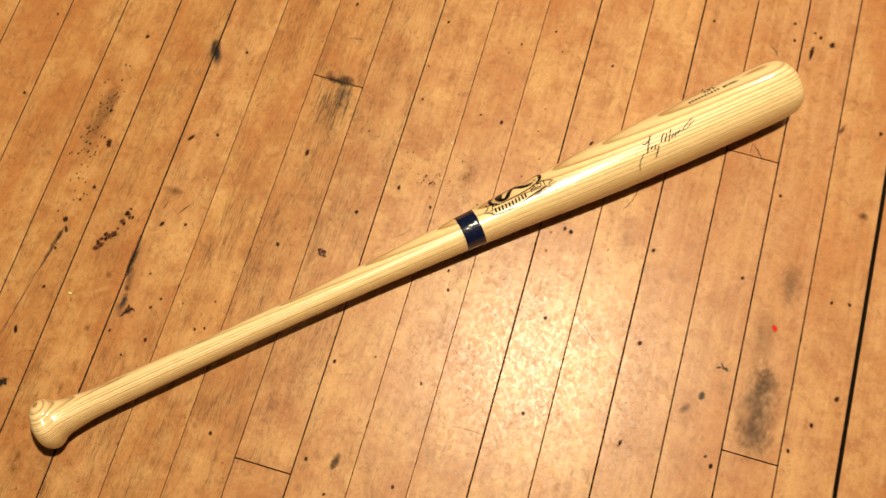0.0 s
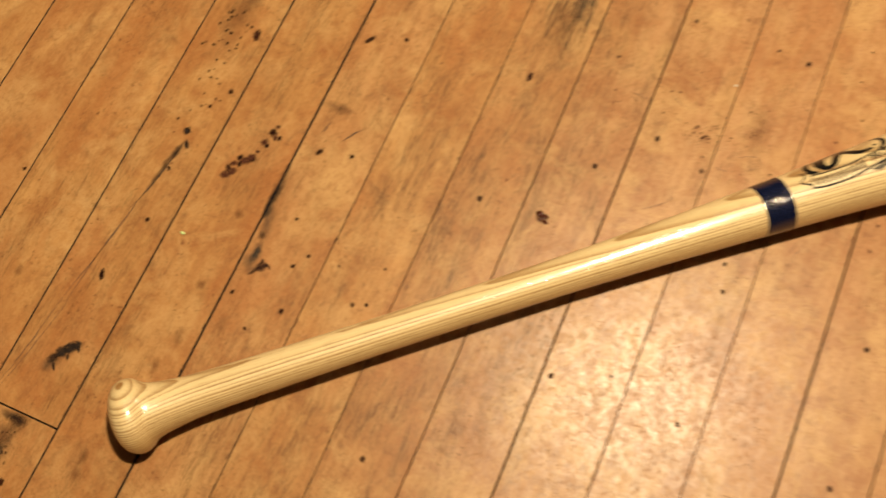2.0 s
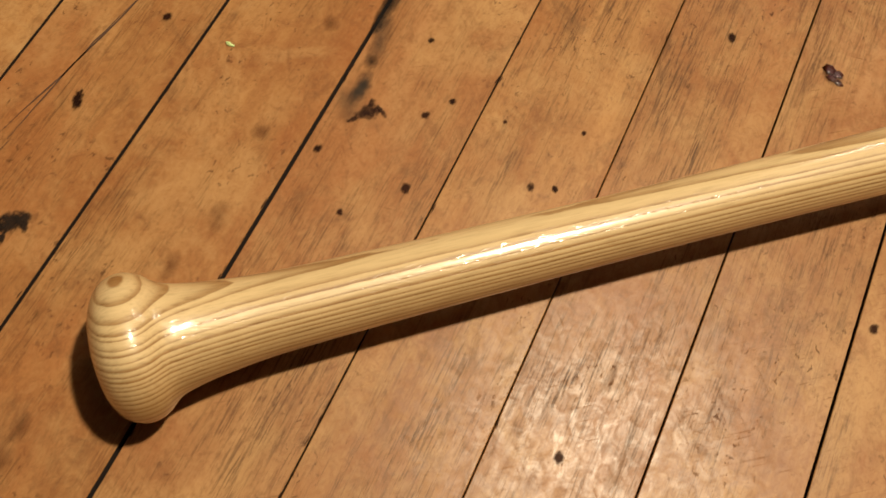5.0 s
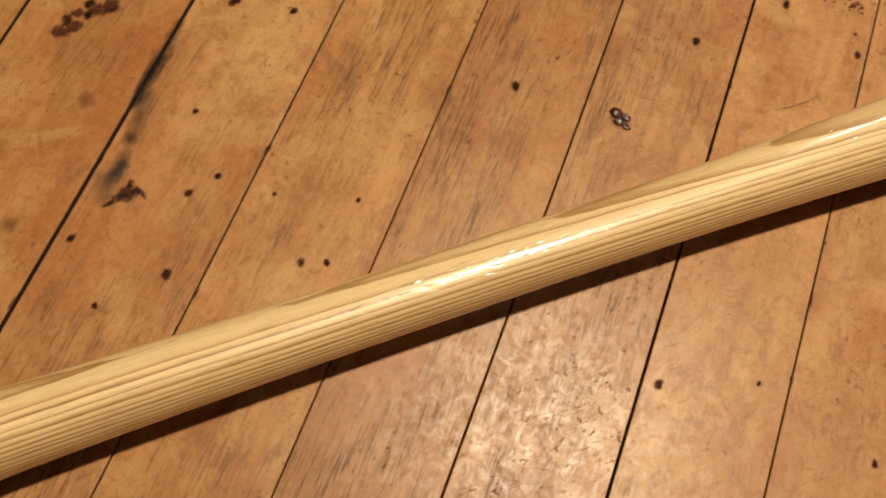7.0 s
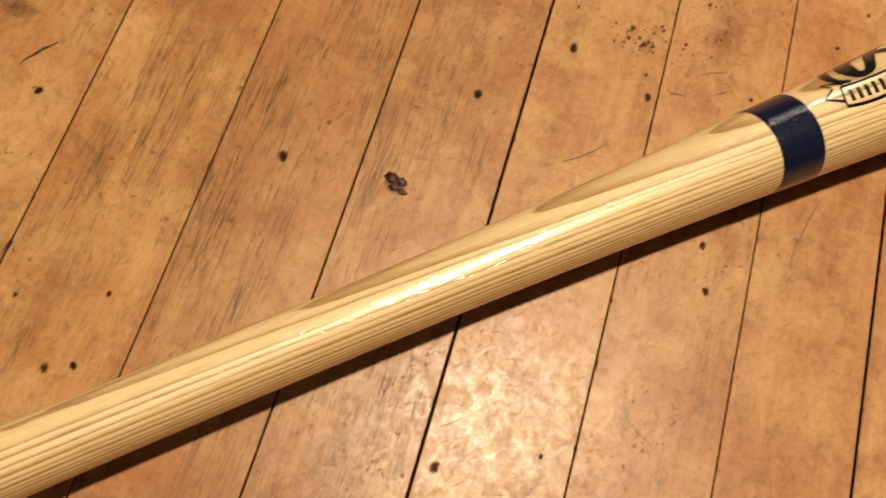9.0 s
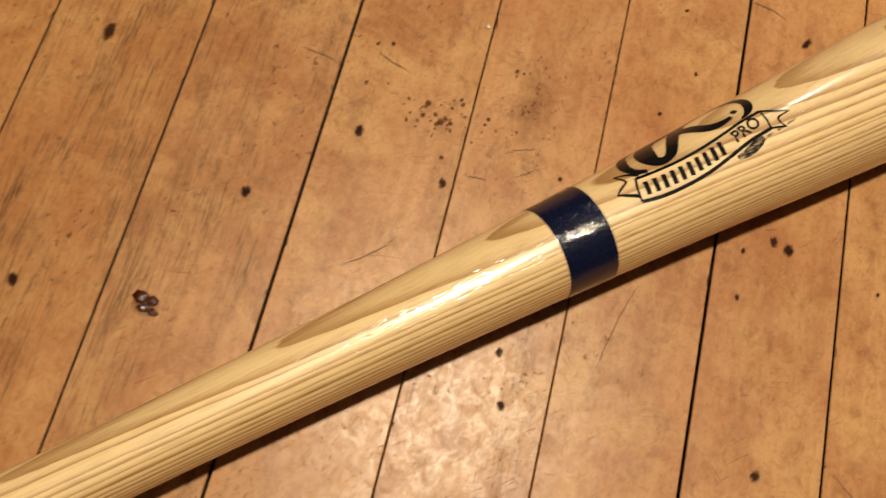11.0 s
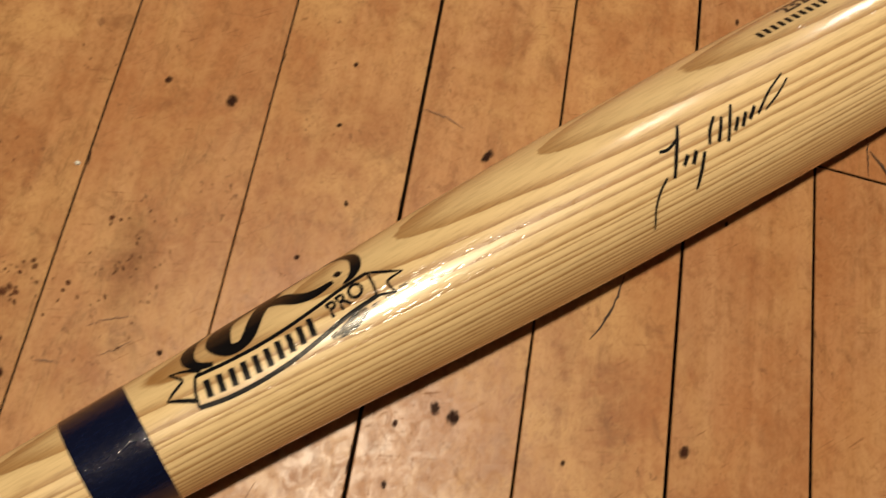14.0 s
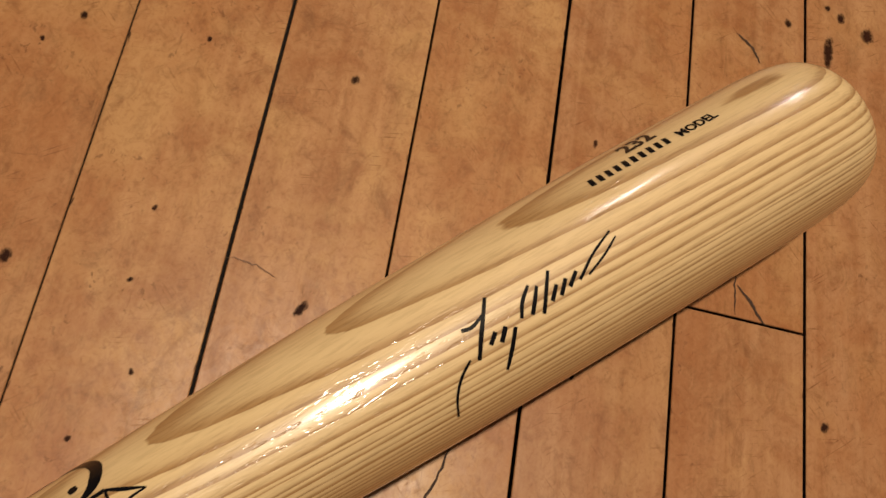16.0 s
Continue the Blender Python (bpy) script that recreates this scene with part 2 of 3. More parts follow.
def ink(name, colour, rough=0.3, worn=0.0, relief=0.4, wrinkle=(90, 520, 520), gloss=0.10, coat=0.6):
    g = Graph(name)
    p = g.add("ShaderNodeTexCoord").outputs["Object"]
    speck = g.noise(g.vec("MULTIPLY", p, (300, 900, 900)), 1, 3, 0.6)
    c = g.mix(g.ramp(speck, (0.4, 0.0), (0.8, 0.5)), colour, tuple(v * 1.8 + 0.001 for v in colour))
    n = g.bump(g.noise(g.vec("MULTIPLY", p, wrinkle), 1, 4, 0.7), relief, 0.0003)
    s = g.surface(c, rough, n, Coat_Weight=coat, Coat_Roughness=gloss, Coat_Normal=n, Specular_IOR_Level=0.05)
    if worn:
        clear = g.add("ShaderNodeBsdfTransparent").outputs[0]
        m = g.add("ShaderNodeMixShader")
        g.put(m.inputs[0], g.ramp(speck, (0.5 - worn * 0.3, 1.0), (0.75 - worn * 0.2, 0.0)))
        g.link(clear, m.inputs[1])
        g.link(s, m.inputs[2])
        s = m.outputs[0]
    return g.done(s)


def stain(name, core, grain):
    """A mark soaked into the wood; colour and strength come from the object's own colour."""
    g = Graph(name)
    p = g.add("ShaderNodeTexCoord").outputs["Object"]
    place = g.add("ShaderNodeNewGeometry").outputs["Position"]
    info = g.add("ShaderNodeObjectInfo")
    ragged = g.noise(g.vec("MULTIPLY", place, (1, 0.6, 1)), grain, 4, 0.65)
    r = g.math("ADD", g.vec("LENGTH", p), g.math("MULTIPLY", g.math("SUBTRACT", ragged, 0.5), 1.5))
    fade = g.math("SUBTRACT", 1.0, g.math("DIVIDE", g.math("SUBTRACT", r, core), 0.92 - core, clamp=True), clamp=True)
    edge = g.math("SUBTRACT", 1.0, g.math("DIVIDE", g.math("SUBTRACT", g.vec("LENGTH", p), 0.8), 0.2, clamp=True), clamp=True)
    fade = g.math("MULTIPLY", g.math("MULTIPLY", fade, edge), info.outputs["Alpha"])
    s = g.surface(info.outputs["Color"], 0.6, Specular_IOR_Level=0.06)
    m = g.add("ShaderNodeMixShader")
    g.put(m.inputs[0], fade)
    g.link(g.add("ShaderNodeBsdfTransparent").outputs[0], m.inputs[1])
    g.link(s, m.inputs[2])
    return g.done(m.outputs[0])


def plain(name, colour, rough, scale=20.0, vary=0.25, **more):
    g = Graph(name)
    p = g.add("ShaderNodeTexCoord").outputs["Object"]
    c = g.mix(g.noise(p, scale, 5, 0.6), tuple(v * (1 - vary) for v in colour), colour)
    n = g.bump(g.noise(p, scale * 8, 4, 0.6), 0.2, 0.001)
    return g.done(g.surface(c, rough, n, **more))


PLANK = plank_wood()
ASH = ash_wood()
BLACK_INK = ink("black_ink", (0.004, 0.004, 0.005))
FADED_INK = ink("faded_ink", (0.012, 0.012, 0.014), worn=0.3)
NAVY = ink("navy_paint", (0.0022, 0.0042, 0.019), 0.5, relief=0.85, wrinkle=(400, 360, 360), gloss=0.05, coat=1.0)
SPECK = stain("dark_mark", 0.40, 800)
SMUDGE = stain("soft_stain", -0.1, 150)
DIRT = plain("dusty_subfloor", (0.024, 0.010, 0.005), 0.9, 60)
# unseen walls and ceiling, near black to keep bounced light out of shadows
WALL = plain("unseen_dark_wall", (0.03, 0.019, 0.012), 0.6, 6, 0.1)
CEILING = plain("unseen_dark_ceiling", (0.03, 0.020, 0.013), 0.7, 6, 0.08)
RESIN = plain("dark_resin", (0.075, 0.014, 0.005), 0.14, 300, 0.6)
FAINT = plain("faint_scuff", (0.17, 0.075, 0.030), 0.6, 200)
SPLIT = plain("brown_split", (0.085, 0.036, 0.015), 0.7, 200)
CRACK = plain("dark_crack", (0.04, 0.018, 0.009), 0.8, 200)
CHALK = plain("chalk_white", (0.72, 0.68, 0.62), 0.7, 400, 0.2)
FOIL = plain("foil_fleck", (0.72, 0.90, 0.40), 0.35, 400, 0.3)

# ---- helpers for building ----


def mesh_of(name, bm, material, smooth=False):
    me = bpy.data.meshes.new(name)
    bm.to_mesh(me)
    bm.free()
    me.materials.append(material)
    if smooth:
        me.shade_smooth()
    return me


def part(name, me, parent, label="", place=None):
    ob = new(name, me)
    ob.parent = parent
    if place is not None:
        ob.matrix_basis = place
    return tagged(ob, label) if label else ob


def box(name, lo, hi, material):
    bm = bmesh.new()
    bmesh.ops.create_cube(bm, size=1.0)
    size = [b - a for a, b in zip(lo, hi)]
    mid = [(a + b) / 2 for a, b in zip(lo, hi)]
    bm.transform(Matrix.Translation(mid) @ Matrix.Diagonal((*size, 1)))
    return new(name, mesh_of(name, bm, material))


# ---- the room that closes the place ----
X0, X1, Y0, Y1, TOP = -2.4, 2.8, -2.6, 5.0, 2.6
floor = tagged(box("floor", (X0, Y0, -0.06), (X1, Y1, -0.0185), DIRT), "old strip floor of worn orange-brown maple boards", "floor", kind="structure")
# added walls and ceiling, out of view; their dark colour holds down fill
for name, lo, hi in (
    ("wall_west", (X0 - 0.12, Y0 - 0.12, -0.06), (X0, Y1 + 0.12, TOP)),
    ("wall_east", (X1, Y0 - 0.12, -0.06), (X1 + 0.12, Y1 + 0.12, TOP)),
    ("wall_south", (X0, Y0 - 0.12, -0.06), (X1, Y0, TOP)),
    ("wall_north", (X0, Y1, -0.06), (X1, Y1 + 0.12, TOP)),
):
    tagged(box(name, lo, hi, WALL), "plain unseen wall, added dark to limit bounced light", "wall", kind="structure")
tagged(box("ceiling", (X0 - 0.12, Y0 - 0.12, TOP), (X1 + 0.12, Y1 + 0.12, TOP + 0.1), CEILING), "plain unseen ceiling, added dark to limit bounced light", "ceiling", kind="structure")

# ---- the baseball bat, in its own axes: x along it from the knob, z up ----
KNOB_AT = Vector((-0.2271, -0.2368, 0.0255))
ALONG = Vector((0.74504, 0.66697, 0.0081)).normalized()
UP = (Vector((0, 0, 1)) - ALONG * ALONG.z).normalized()
bat = new("baseball_bat")
bat.matrix_basis = Matrix.Translation(KNOB_AT) @ Matrix((ALONG, UP.cross(ALONG), UP)).transposed().to_4x4()
tagged(bat, "pale varnished ash baseball bat with navy band lying on boards", "baseball bat")

KNOB = ((-0.0205, 0.0), (-0.0203, 0.006), (-0.0195, 0.0125), (-0.0178, 0.0180), (-0.0145, 0.0225), (-0.0105, 0.0246), (-0.0070, 0.0250), (-0.0038, 0.0243), (-0.0010, 0.0227), (0.0013, 0.0207))
HANDLE = ((0.004, 0.0190), (0.008, 0.0178), (0.014, 0.0166), (0.022, 0.0155),  (0.035, 0.0142), (0.055, 0.0135), (0.08, 0.0130), (0.12, 0.0125), (0.16, 0.0122), (0.20, 0.0122), (0.25, 0.0125), (0.30, 0.0132), (0.35, 0.0146), (0.40, 0.0165))
BARREL = ((0.45, 0.0188), (0.50, 0.0215), (0.55, 0.0249), (0.60, 0.0278), (0.65, 0.0297), (0.70, 0.0311), (0.75, 0.0319), (0.780, 0.0321), (0.797, 0.0319), (0.808, 0.0311), (0.8155, 0.0295), (0.8205, 0.0265), (0.8230, 0.0215), (0.8240, 0.013), (0.8240, 0.0))


def smooth_line(points, steps):
    """A Catmull-Rom line through the points."""
    pts = [Vector(q) for q in points]
    pts = [pts[0] * 2 - pts[1], *pts, pts[-1] * 2 - pts[-2]]
    out = []
    for a, b, c, d in zip(pts, pts[1:], pts[2:], pts[3:]):
        for i in range(steps):
            t = i / steps
            out.append(0.5 * (2 * b + (c - a) * t + (2 * a - 5 * b + 4 * c - d) * t * t + (3 * b - a - 3 * c + d) * t**3))
    return out + [pts[-2]]


PROFILE = smooth_line(KNOB + HANDLE + BARREL, 6)
BAND_FROM, BAND_TO = 0.4306, 0.4506


def radius(s):
    return float(np.interp(s, [q[0] for q in PROFILE[12:-12]], [q[1] for q in PROFILE[12:-12]]))


def on_bat(s, degrees, off=0.0):
    """A place on the bat's skin: s metres along, degrees round from the top (towards the side that faces -y)."""
    r, a = radius(s) + off, radians(degrees)
    return Vector((s, -math.sin(a) * r, math.cos(a) * r))


def turned(name, rings, parent, material, around=96, label=""):
    """A turned piece through rings of (x, radius, slope), with the normals of the whole profile."""
    verts, normals, faces = [], [], []
    for x, r, nx, nr in rings:
        for i in range(around):
            a = 2 * math.pi * i / around
            verts.append((x, math.sin(a) * max(r, 1e-5), math.cos(a) * max(r, 1e-5)))
            normals.append((nx, math.sin(a) * nr, math.cos(a) * nr))
    for j in range(len(rings) - 1):
        for i in range(around):
            k = (i + 1) % around
            faces.append((j * around + i, (j + 1) * around + i, (j + 1) * around + k, j * around + k))
    me = bpy.data.meshes.new(name)
    me.from_pydata(verts, [], faces)
    me.materials.append(material)
    me.shade_smooth()
    me.normals_split_custom_set_from_vertices(normals)
    return part(name, me, parent, label)


def rings_of(points, off=0.0):
    out = []
    for i, q in enumerate(points):
        a, b = points[max(i - 1, 0)], points[min(i + 1, len(points) - 1)]
        t = (b - a).normalized()
        out.append((q.x, max(q.y + off, 0), -t.y, t.x))
    return out


RINGS = rings_of(PROFILE)
cut1 = len(KNOB) * 6 - 6
cut2 = next(i for i, q in enumerate(RINGS) if q[0] > 0.44)
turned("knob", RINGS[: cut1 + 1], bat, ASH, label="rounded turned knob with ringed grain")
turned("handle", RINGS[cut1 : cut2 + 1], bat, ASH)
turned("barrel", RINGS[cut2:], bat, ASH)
band_line = [Vector((BAND_FROM, radius(BAND_FROM) + 0.0))] + [Vector((BAND_FROM + (BAND_TO - BAND_FROM) * i / 10, radius(BAND_FROM + (BAND_TO - BAND_FROM) * i / 10) + 0.00018)) for i in range(11)] + [Vector((BAND_TO, radius(BAND_TO) + 0.0))]
turned("band", rings_of(band_line), bat, NAVY, label="glossy navy blue painted ring")


def stroke(bm, points, steps=8, off=0.00012, across=3):
    """A brush stroke on the skin through (s in mm, degrees, width in mm)."""
    line = smooth_line(points, steps)
    rows = []
    for i, q in enumerate(line):
        a, b = line[max(i - 1, 0)], line[min(i + 1, len(line) - 1)]
        r = radius(q.x / 1000) * 1000
        t = Vector((b.x - a.x, radians(b.y - a.y) * r)).normalized()
        side = Vector((-t.y, t.x))
        row = []
        for j in range(across + 1):
            k = (j / across - 0.5) * max(q.z, 0.05)
            row.append(bm.verts.new(on_bat((q.x + side.x * k) / 1000, q.y + math.degrees(side.y * k / r), off)))
        rows.append(row)
    for u, v in zip(rows, rows[1:]):
        for j in range(across):
            bm.faces.new((u[j], u[j + 1], v[j + 1], v[j]))


def patch(bm, low, high, steps=24, across=6, off=0.0001):
    """A filled sheet on the skin between two lines of (s in mm, degrees)."""
    a, b = smooth_line(low, steps), smooth_line(high, steps)
    rows = []
    for p, q in zip(a, b):
        rows.append([bm.verts.new(on_bat((p.x + (q.x - p.x) * j / across) / 1000, p.y + (q.y - p.y) * j / across, off)) for j in range(across + 1)])
    for u, v in zip(rows, rows[1:]):
        for j in range(across):
            bm.faces.new((u[j], u[j + 1], v[j + 1], v[j]))


def printed(name, strokes, material, label="", parent=None, off=0.00012):
    bm = bmesh.new()
    for q in strokes:
        stroke(bm, q, off=off)
    bmesh.ops.recalc_face_normals(bm, faces=bm.faces)
    return part(name, mesh_of(name, bm, material, True), parent or bat, label)


# emblem: plain black swooshes in an oval
printed(
    "emblem",
    [
        [(503, -87, 0.9), (491, -83, 1.1), (480, -75, 1.7), (474, -66, 3.0), (471.2, -56, 4.1), (469.6, -43, 4.1), (471.1, -31.5, 2.8), (475, -25, 1.7)],
        [(510, -86, 0.9), (519, -78, 1.5), (525, -66, 2.6), (527.8, -52, 3.6), (526.3, -39, 3.6), (523.2, -32, 2.1), (519.7, -29, 0.7)],
        [(516, -86, 1.1), (508, -80, 3.8), (499, -75, 4.7), (490, -71, 4.4), (485, -66, 5.9), (481.7, -57, 7.4), (479.6, -43, 7.9), (480.8, -31, 5.1), (484.5, -28, 3.3), (488.4, -34, 4.3), (492.8, -48, 4.8), (497.5, -61, 5.1), (503, -70, 4.7)],
        [(496, -58, 2.3), (501.7, -53, 5.2), (506, -41, 4.7), (511, -36, 3.3), (517.7, -37, 1.7)],
        [(519.1, -41, 1.7), (520.4, -42, 2.5), (521.6, -42.8, 1.7)],
    ],
    BLACK_INK,
    "black oval swoosh emblem printed over the banner",
)

# banner: a cream ribbon with black edges and forked tails
TOP_EDGE = [(469, -23), (477, -20.5), (487, -19), (498, -20), (509, -23), (518, -26), (527.5, -27)]
LOW_EDGE = [(466, 3), (474, 7), (484, 8), (495, 6), (506, 1), (516, -4), (526, -6)]
bm = bmesh.new()
patch(bm, LOW_EDGE, TOP_EDGE)
bmesh.ops.recalc_face_normals(bm, faces=bm.faces)
banner = part("banner", mesh_of("banner", bm, ASH, True), bat, "pale ribbon banner outlined in black")
printed(
    "outline",
    [
        [(s, a, 1.25) for s, a in TOP_EDGE],
        [(s, a, 1.4) for s, a in LOW_EDGE],
        [(469, -23, 0.91), (467, -10, 0.91), (466, 3, 0.91)],
        [(527.5, -27, 0.91), (527, -16, 0.91), (526, -6, 0.91)],
        [(471, -25, 1.17), (467.5, -33, 1.04), (463, -38.5, 0.39)],
        [(463, -38.5, 0.65), (465, -29, 0.91), (465.5, -25, 0.91)],
        [(465.5, -25, 0.91), (462, -20, 0.91), (459.2, -15, 0.52)],
        [(459.2, -15, 0.78), (463, -9, 1.30), (466.5, -3, 1.43)],
        [(527.5, -27, 0.78), (532, -20, 1.17), (537, -13.5, 0.39)],
        [(537, -13.5, 0.52), (533, -13, 0.78), (531, -12, 0.91)],
        [(531, -12, 0.91), (531, -6, 0.78), (532, -1, 0.52)],
        [(532, -1, 0.52), (529, -4, 0.91), (526, -6, 0.91)],
    ],
    BLACK_INK,
    parent=banner,
)


def lettering(name, text, parent, start, step_degrees, size, material, label="", bold=0.0, off=0.00016):
    """Text laid on the skin from start (s in mm, degrees), running along the bat; step_degrees: how far it turns per mm."""
    curve = bpy.data.curves.new(name, "FONT")
    curve.body, curve.size, curve.offset, curve.resolution_u = text, size, bold, 3
    tmp = bpy.data.objects.new(name, curve)
    me = bpy.data.meshes.new_from_object(tmp)
    bpy.data.objects.remove(tmp)
    bm = bmesh.new()
    bm.from_mesh(me)
    bmesh.ops.triangulate(bm, faces=bm.faces)
    for v in bm.verts:
        x, y = v.co.x, v.co.y
        s = start[0] + x
        r = radius(s / 1000) * 1000
        v.co = on_bat(s / 1000, start[1] + step_degrees * x - math.degrees(y / r), off)
    return part(name, mesh_of(name, bm, material), parent, label)


# the maker's word is a row of plain black bars; the last word can be read
bars = []
for i in range(10):
    s = 470.5 + 3.75 * i
    mid = float(np.interp(s, [468, 477, 487, 498, 509], [-8.5, -6, -5.5, -7.5, -12]))
    bars.append([(s + 0.6, mid - 7.5, 1.9), (s + 0.1, mid, 1.9), (s - 0.4, mid + 7.5, 1.9)])
for q in bars:
    printed("lettering_bar", [q], BLACK_INK, parent=banner, off=0.0002)
lettering("lettering", "PRO", banner, (510.8, -8.0), -0.42, 6.9, BLACK_INK, bold=0.2, off=0.0002)
printed("small_print", [[(508, 5.5, 1.6), (513, 5, 3.4), (518, 1.5, 3.6), (521.5, -1, 1.8)], [(523, -0.5, 0.9), (526, -1.2, 0.9)], [(528, -1.7, 0.9), (531, -2.5, 0.9)], [(533, -3, 0.9), (537, -4, 0.9)]], FADED_INK, "small worn black print under the banner")

# model print on the far shoulder of the barrel
model_print = lettering("model_print", "MODEL", bat, (743.0, -36.3), 0.0, 5.5, BLACK_INK, "black model print on the barrel", bold=0.2)
lettering("model_number", "232", model_print, (723.6, -49.3), 0.0, 9.8, BLACK_INK, bold=0.35)
for i in range(10):
    printed("print_bar", [[(703.0 + 3.8 * i, -36.3, 2.0), (703.8 + 3.8 * i, -43.4, 2.0)]], BLACK_INK, parent=model_print)

# pen signature, as plain slanted bars of its size
PEN = [
    [(622.6, 50.4, 0.7), (623.9, 37.5, 0.9), (627.3, 27.2, 1.0), (632.1, 20.3, 0.8)],
    [(634.7, 23.1, 1.3), (639.1, 9.7, 1.5), (645.9, -7.4, 1.1)],
    [(633.8, 2.8, 1.2), (637.4, 4.0, 1.2), (641.9, 1.1, 0.9)],
    [(640.0, 18.6, 1.5), (643.2, 13.2, 1.5)],
    [(643.6, 20.6, 1.6), (646.9, 13.4, 1.6)],
    [(649.8, 16.6, 1.3), (645.6, 27.9, 1.5), (642.1, 37.7, 1.1)],
    [(652.8, 14.2, 1.2), (655.6, 6.0, 1.3), (660.0, -0.8, 1.0)],
    [(656.6, 15.7, 1.4), (659.6, 8.7, 1.4), (662.4, 2.0, 1.0)],
    [(660.2, 18.6, 1.3), (664.4, 7.4, 1.3), (668.4, -2.4, 1.0)],
    [(664.6, 14.6, 1.5), (668.4, 7.2, 1.3)],
    [(668.2, 14.4, 1.5), (672.2, 6.8, 1.3)],
    [(672.2, 12.4, 1.5), (676.6, 6.2, 1.3)],
    [(676.4, 11.9, 1.1), (684.6, 2.8, 0.9), (694.4, -4.4, 0.7)],
    [(680.0, 12.0, 0.7), (688.0, 6.6, 0.8), (695.2, 0.2, 0.6)],
]
signature = printed("signature", PEN[:1], BLACK_INK, "thin black pen strokes signed on the barrel")
for q in PEN[1:]:
    printed("pen_stroke", [q], BLACK_INK, parent=signature)

# ---- the floorboards: one object a board, along y ----
PITCH = 0.05715
GAPS = {-1: 0.95, 0: 0.95, 1: 0.95, 2: 1.1, 3: 1.2, 4: 1.6, 5: 0.6, 6: 0.5, 7: 0.75, 8: 1.15, 9: 0.6, 10: 0.55, 11: 1.37, 12: 0.9, 13: 1.46, 14: 1.13, 15: 1.37, 16: 1.21, 17: 4.44}
OFFSET = {0: -1.1, 1: -1.3, 2: 0.5, 3: 0.3, 4: 1.6, 5: 1.1, 6: 0.8, 7: -0.1, 8: 0.2, 9: 0.4, 10: -0.3, 11: -0.8, 12: -0.7, 13: -0.9, 14: 0.2, 15: 0.2, 16: -0.5, 17: 1.2}
JOINTS = {2: -0.2711, 6: 0.1912, 7: -0.2222, 14: 0.2345, 15: -0.0812}
rng = random.Random(5)
boards = []


def board_mesh(width, length, lift):
    """A board with eased upper edges, its middle at the origin."""
    w, h, e = width / 2, length / 2, 0.0003
    rows = ((w, h, -0.019), (w, h, -e), (w - e, h - e, 0.0))
    verts = [(sx * a, sy * b, z + lift) for a, b, z in rows for sx, sy in ((-1, -1), (1, -1), (1, 1), (-1, 1))]
    faces = [(8, 9, 10, 11)]
    for k in (0, 4):
        faces += [(k + i, k + (i + 1) % 4, k + 4 + (i + 1) % 4, k + 4 + i) for i in range(4)]
    me = bpy.data.meshes.new("board")
    me.from_pydata(verts, [], faces)
    me.materials.append(PLANK)
    me.materials.append(DIRT)  # the sides hold old dirt
    for f in me.polygons:
        f.material_index = 1 if abs(f.normal.z) < 0.1 else 0
    return me


first, last = math.floor(X0 / PITCH) + 9, math.ceil(X1 / PITCH) + 7
for k in range(first, last):
    a = (k - 8) * PITCH + OFFSET.get(k, 0) / 1000 + GAPS.get(k, 1.1) / 2000
    b = (k - 7) * PITCH + OFFSET.get(k + 1, 0) / 1000 - GAPS.get(k + 1, 1.1) / 2000
    ends = [Y0, -rng.uniform(0.9, 1.6), rng.uniform(0.95, 1.9), Y1]
    if k in JOINTS:
        ends = sorted(ends + [JOINTS[k]])
    for y0, y1 in zip(ends, ends[1:]):
        lift = rng.uniform(-0.0002, 0.0001)
        ob = part("plank", board_mesh(b - a, y1 - y0 - 0.0011, lift), floor)
        ob.location = ((a + b) / 2, (y0 + y1) / 2, 0)
        bare = {1: 0.55, 2: 0.55, 3: 0.6, 4: 0.6, 5: 0.68, 6: 0.74, 7: 0.62, 8: 0.45, 9: 0.45}.get(k, rng.uniform(0.12, 0.32))
        deep = rng.uniform(0.0, 0.3) if k < 9 else rng.uniform(0.05, 0.30) if k < 13 else rng.uniform(0.45, 0.8)
        pink = rng.uniform(0.0, 0.25) if k < 5 else rng.uniform(0.3, 0.6) if k < 9 else rng.uniform(0.5, 0.9)
        deep = {0: 0.1, 1: 0.05, 2: 0.35, 3: 0.42, 4: 0.1, 5: 0.12, 6: 0.22, 7: 0.28, 8: 0.15}.get(k, deep)
        pink = {2: 0.0, 3: 0.0, 4: 0.45, 5: 0.1, 6: 0.25, 7: 0.6, 8: 0.6}.get(k, pink)
        ob.color = (bare, deep, pink, 1)
        boards.append((a - 0.002, b + 0.002, y0, y1, ob))

# ---- marks in the boards: nail heads, knots, burns and stains ----
bm = bmesh.new()
bmesh.ops.create_circle(bm, cap_ends=True, cap_tris=True, segments=16, radius=1.0)
DISC = {m: mesh_of(m.name, bm.copy(), m) for m in (SPECK, SMUDGE)}
bm.free()
height = [0]


def mark(name, x, y, wide, long, material, colour, strength, turn=0.0):
    """A flat mark of half-sizes in mm, on the board at x, y in mm."""
    x, y = x / 1000, y / 1000
    under = next(ob for a, b, y0, y1, ob in boards if a <= x <= b and y0 <= y <= y1)
    height[0] = (height[0] + 1) % 7
    ob = part(name, DISC[material], under)
    ob.matrix_basis = under.matrix_basis.inverted() @ pose(x, y, 0.00022 + 0.00004 * height[0], 0, 0, turn) @ Matrix.Diagonal((wide / 1000, long / 1000, 1, 1))
    ob.color = (*colour, strength)
    return ob


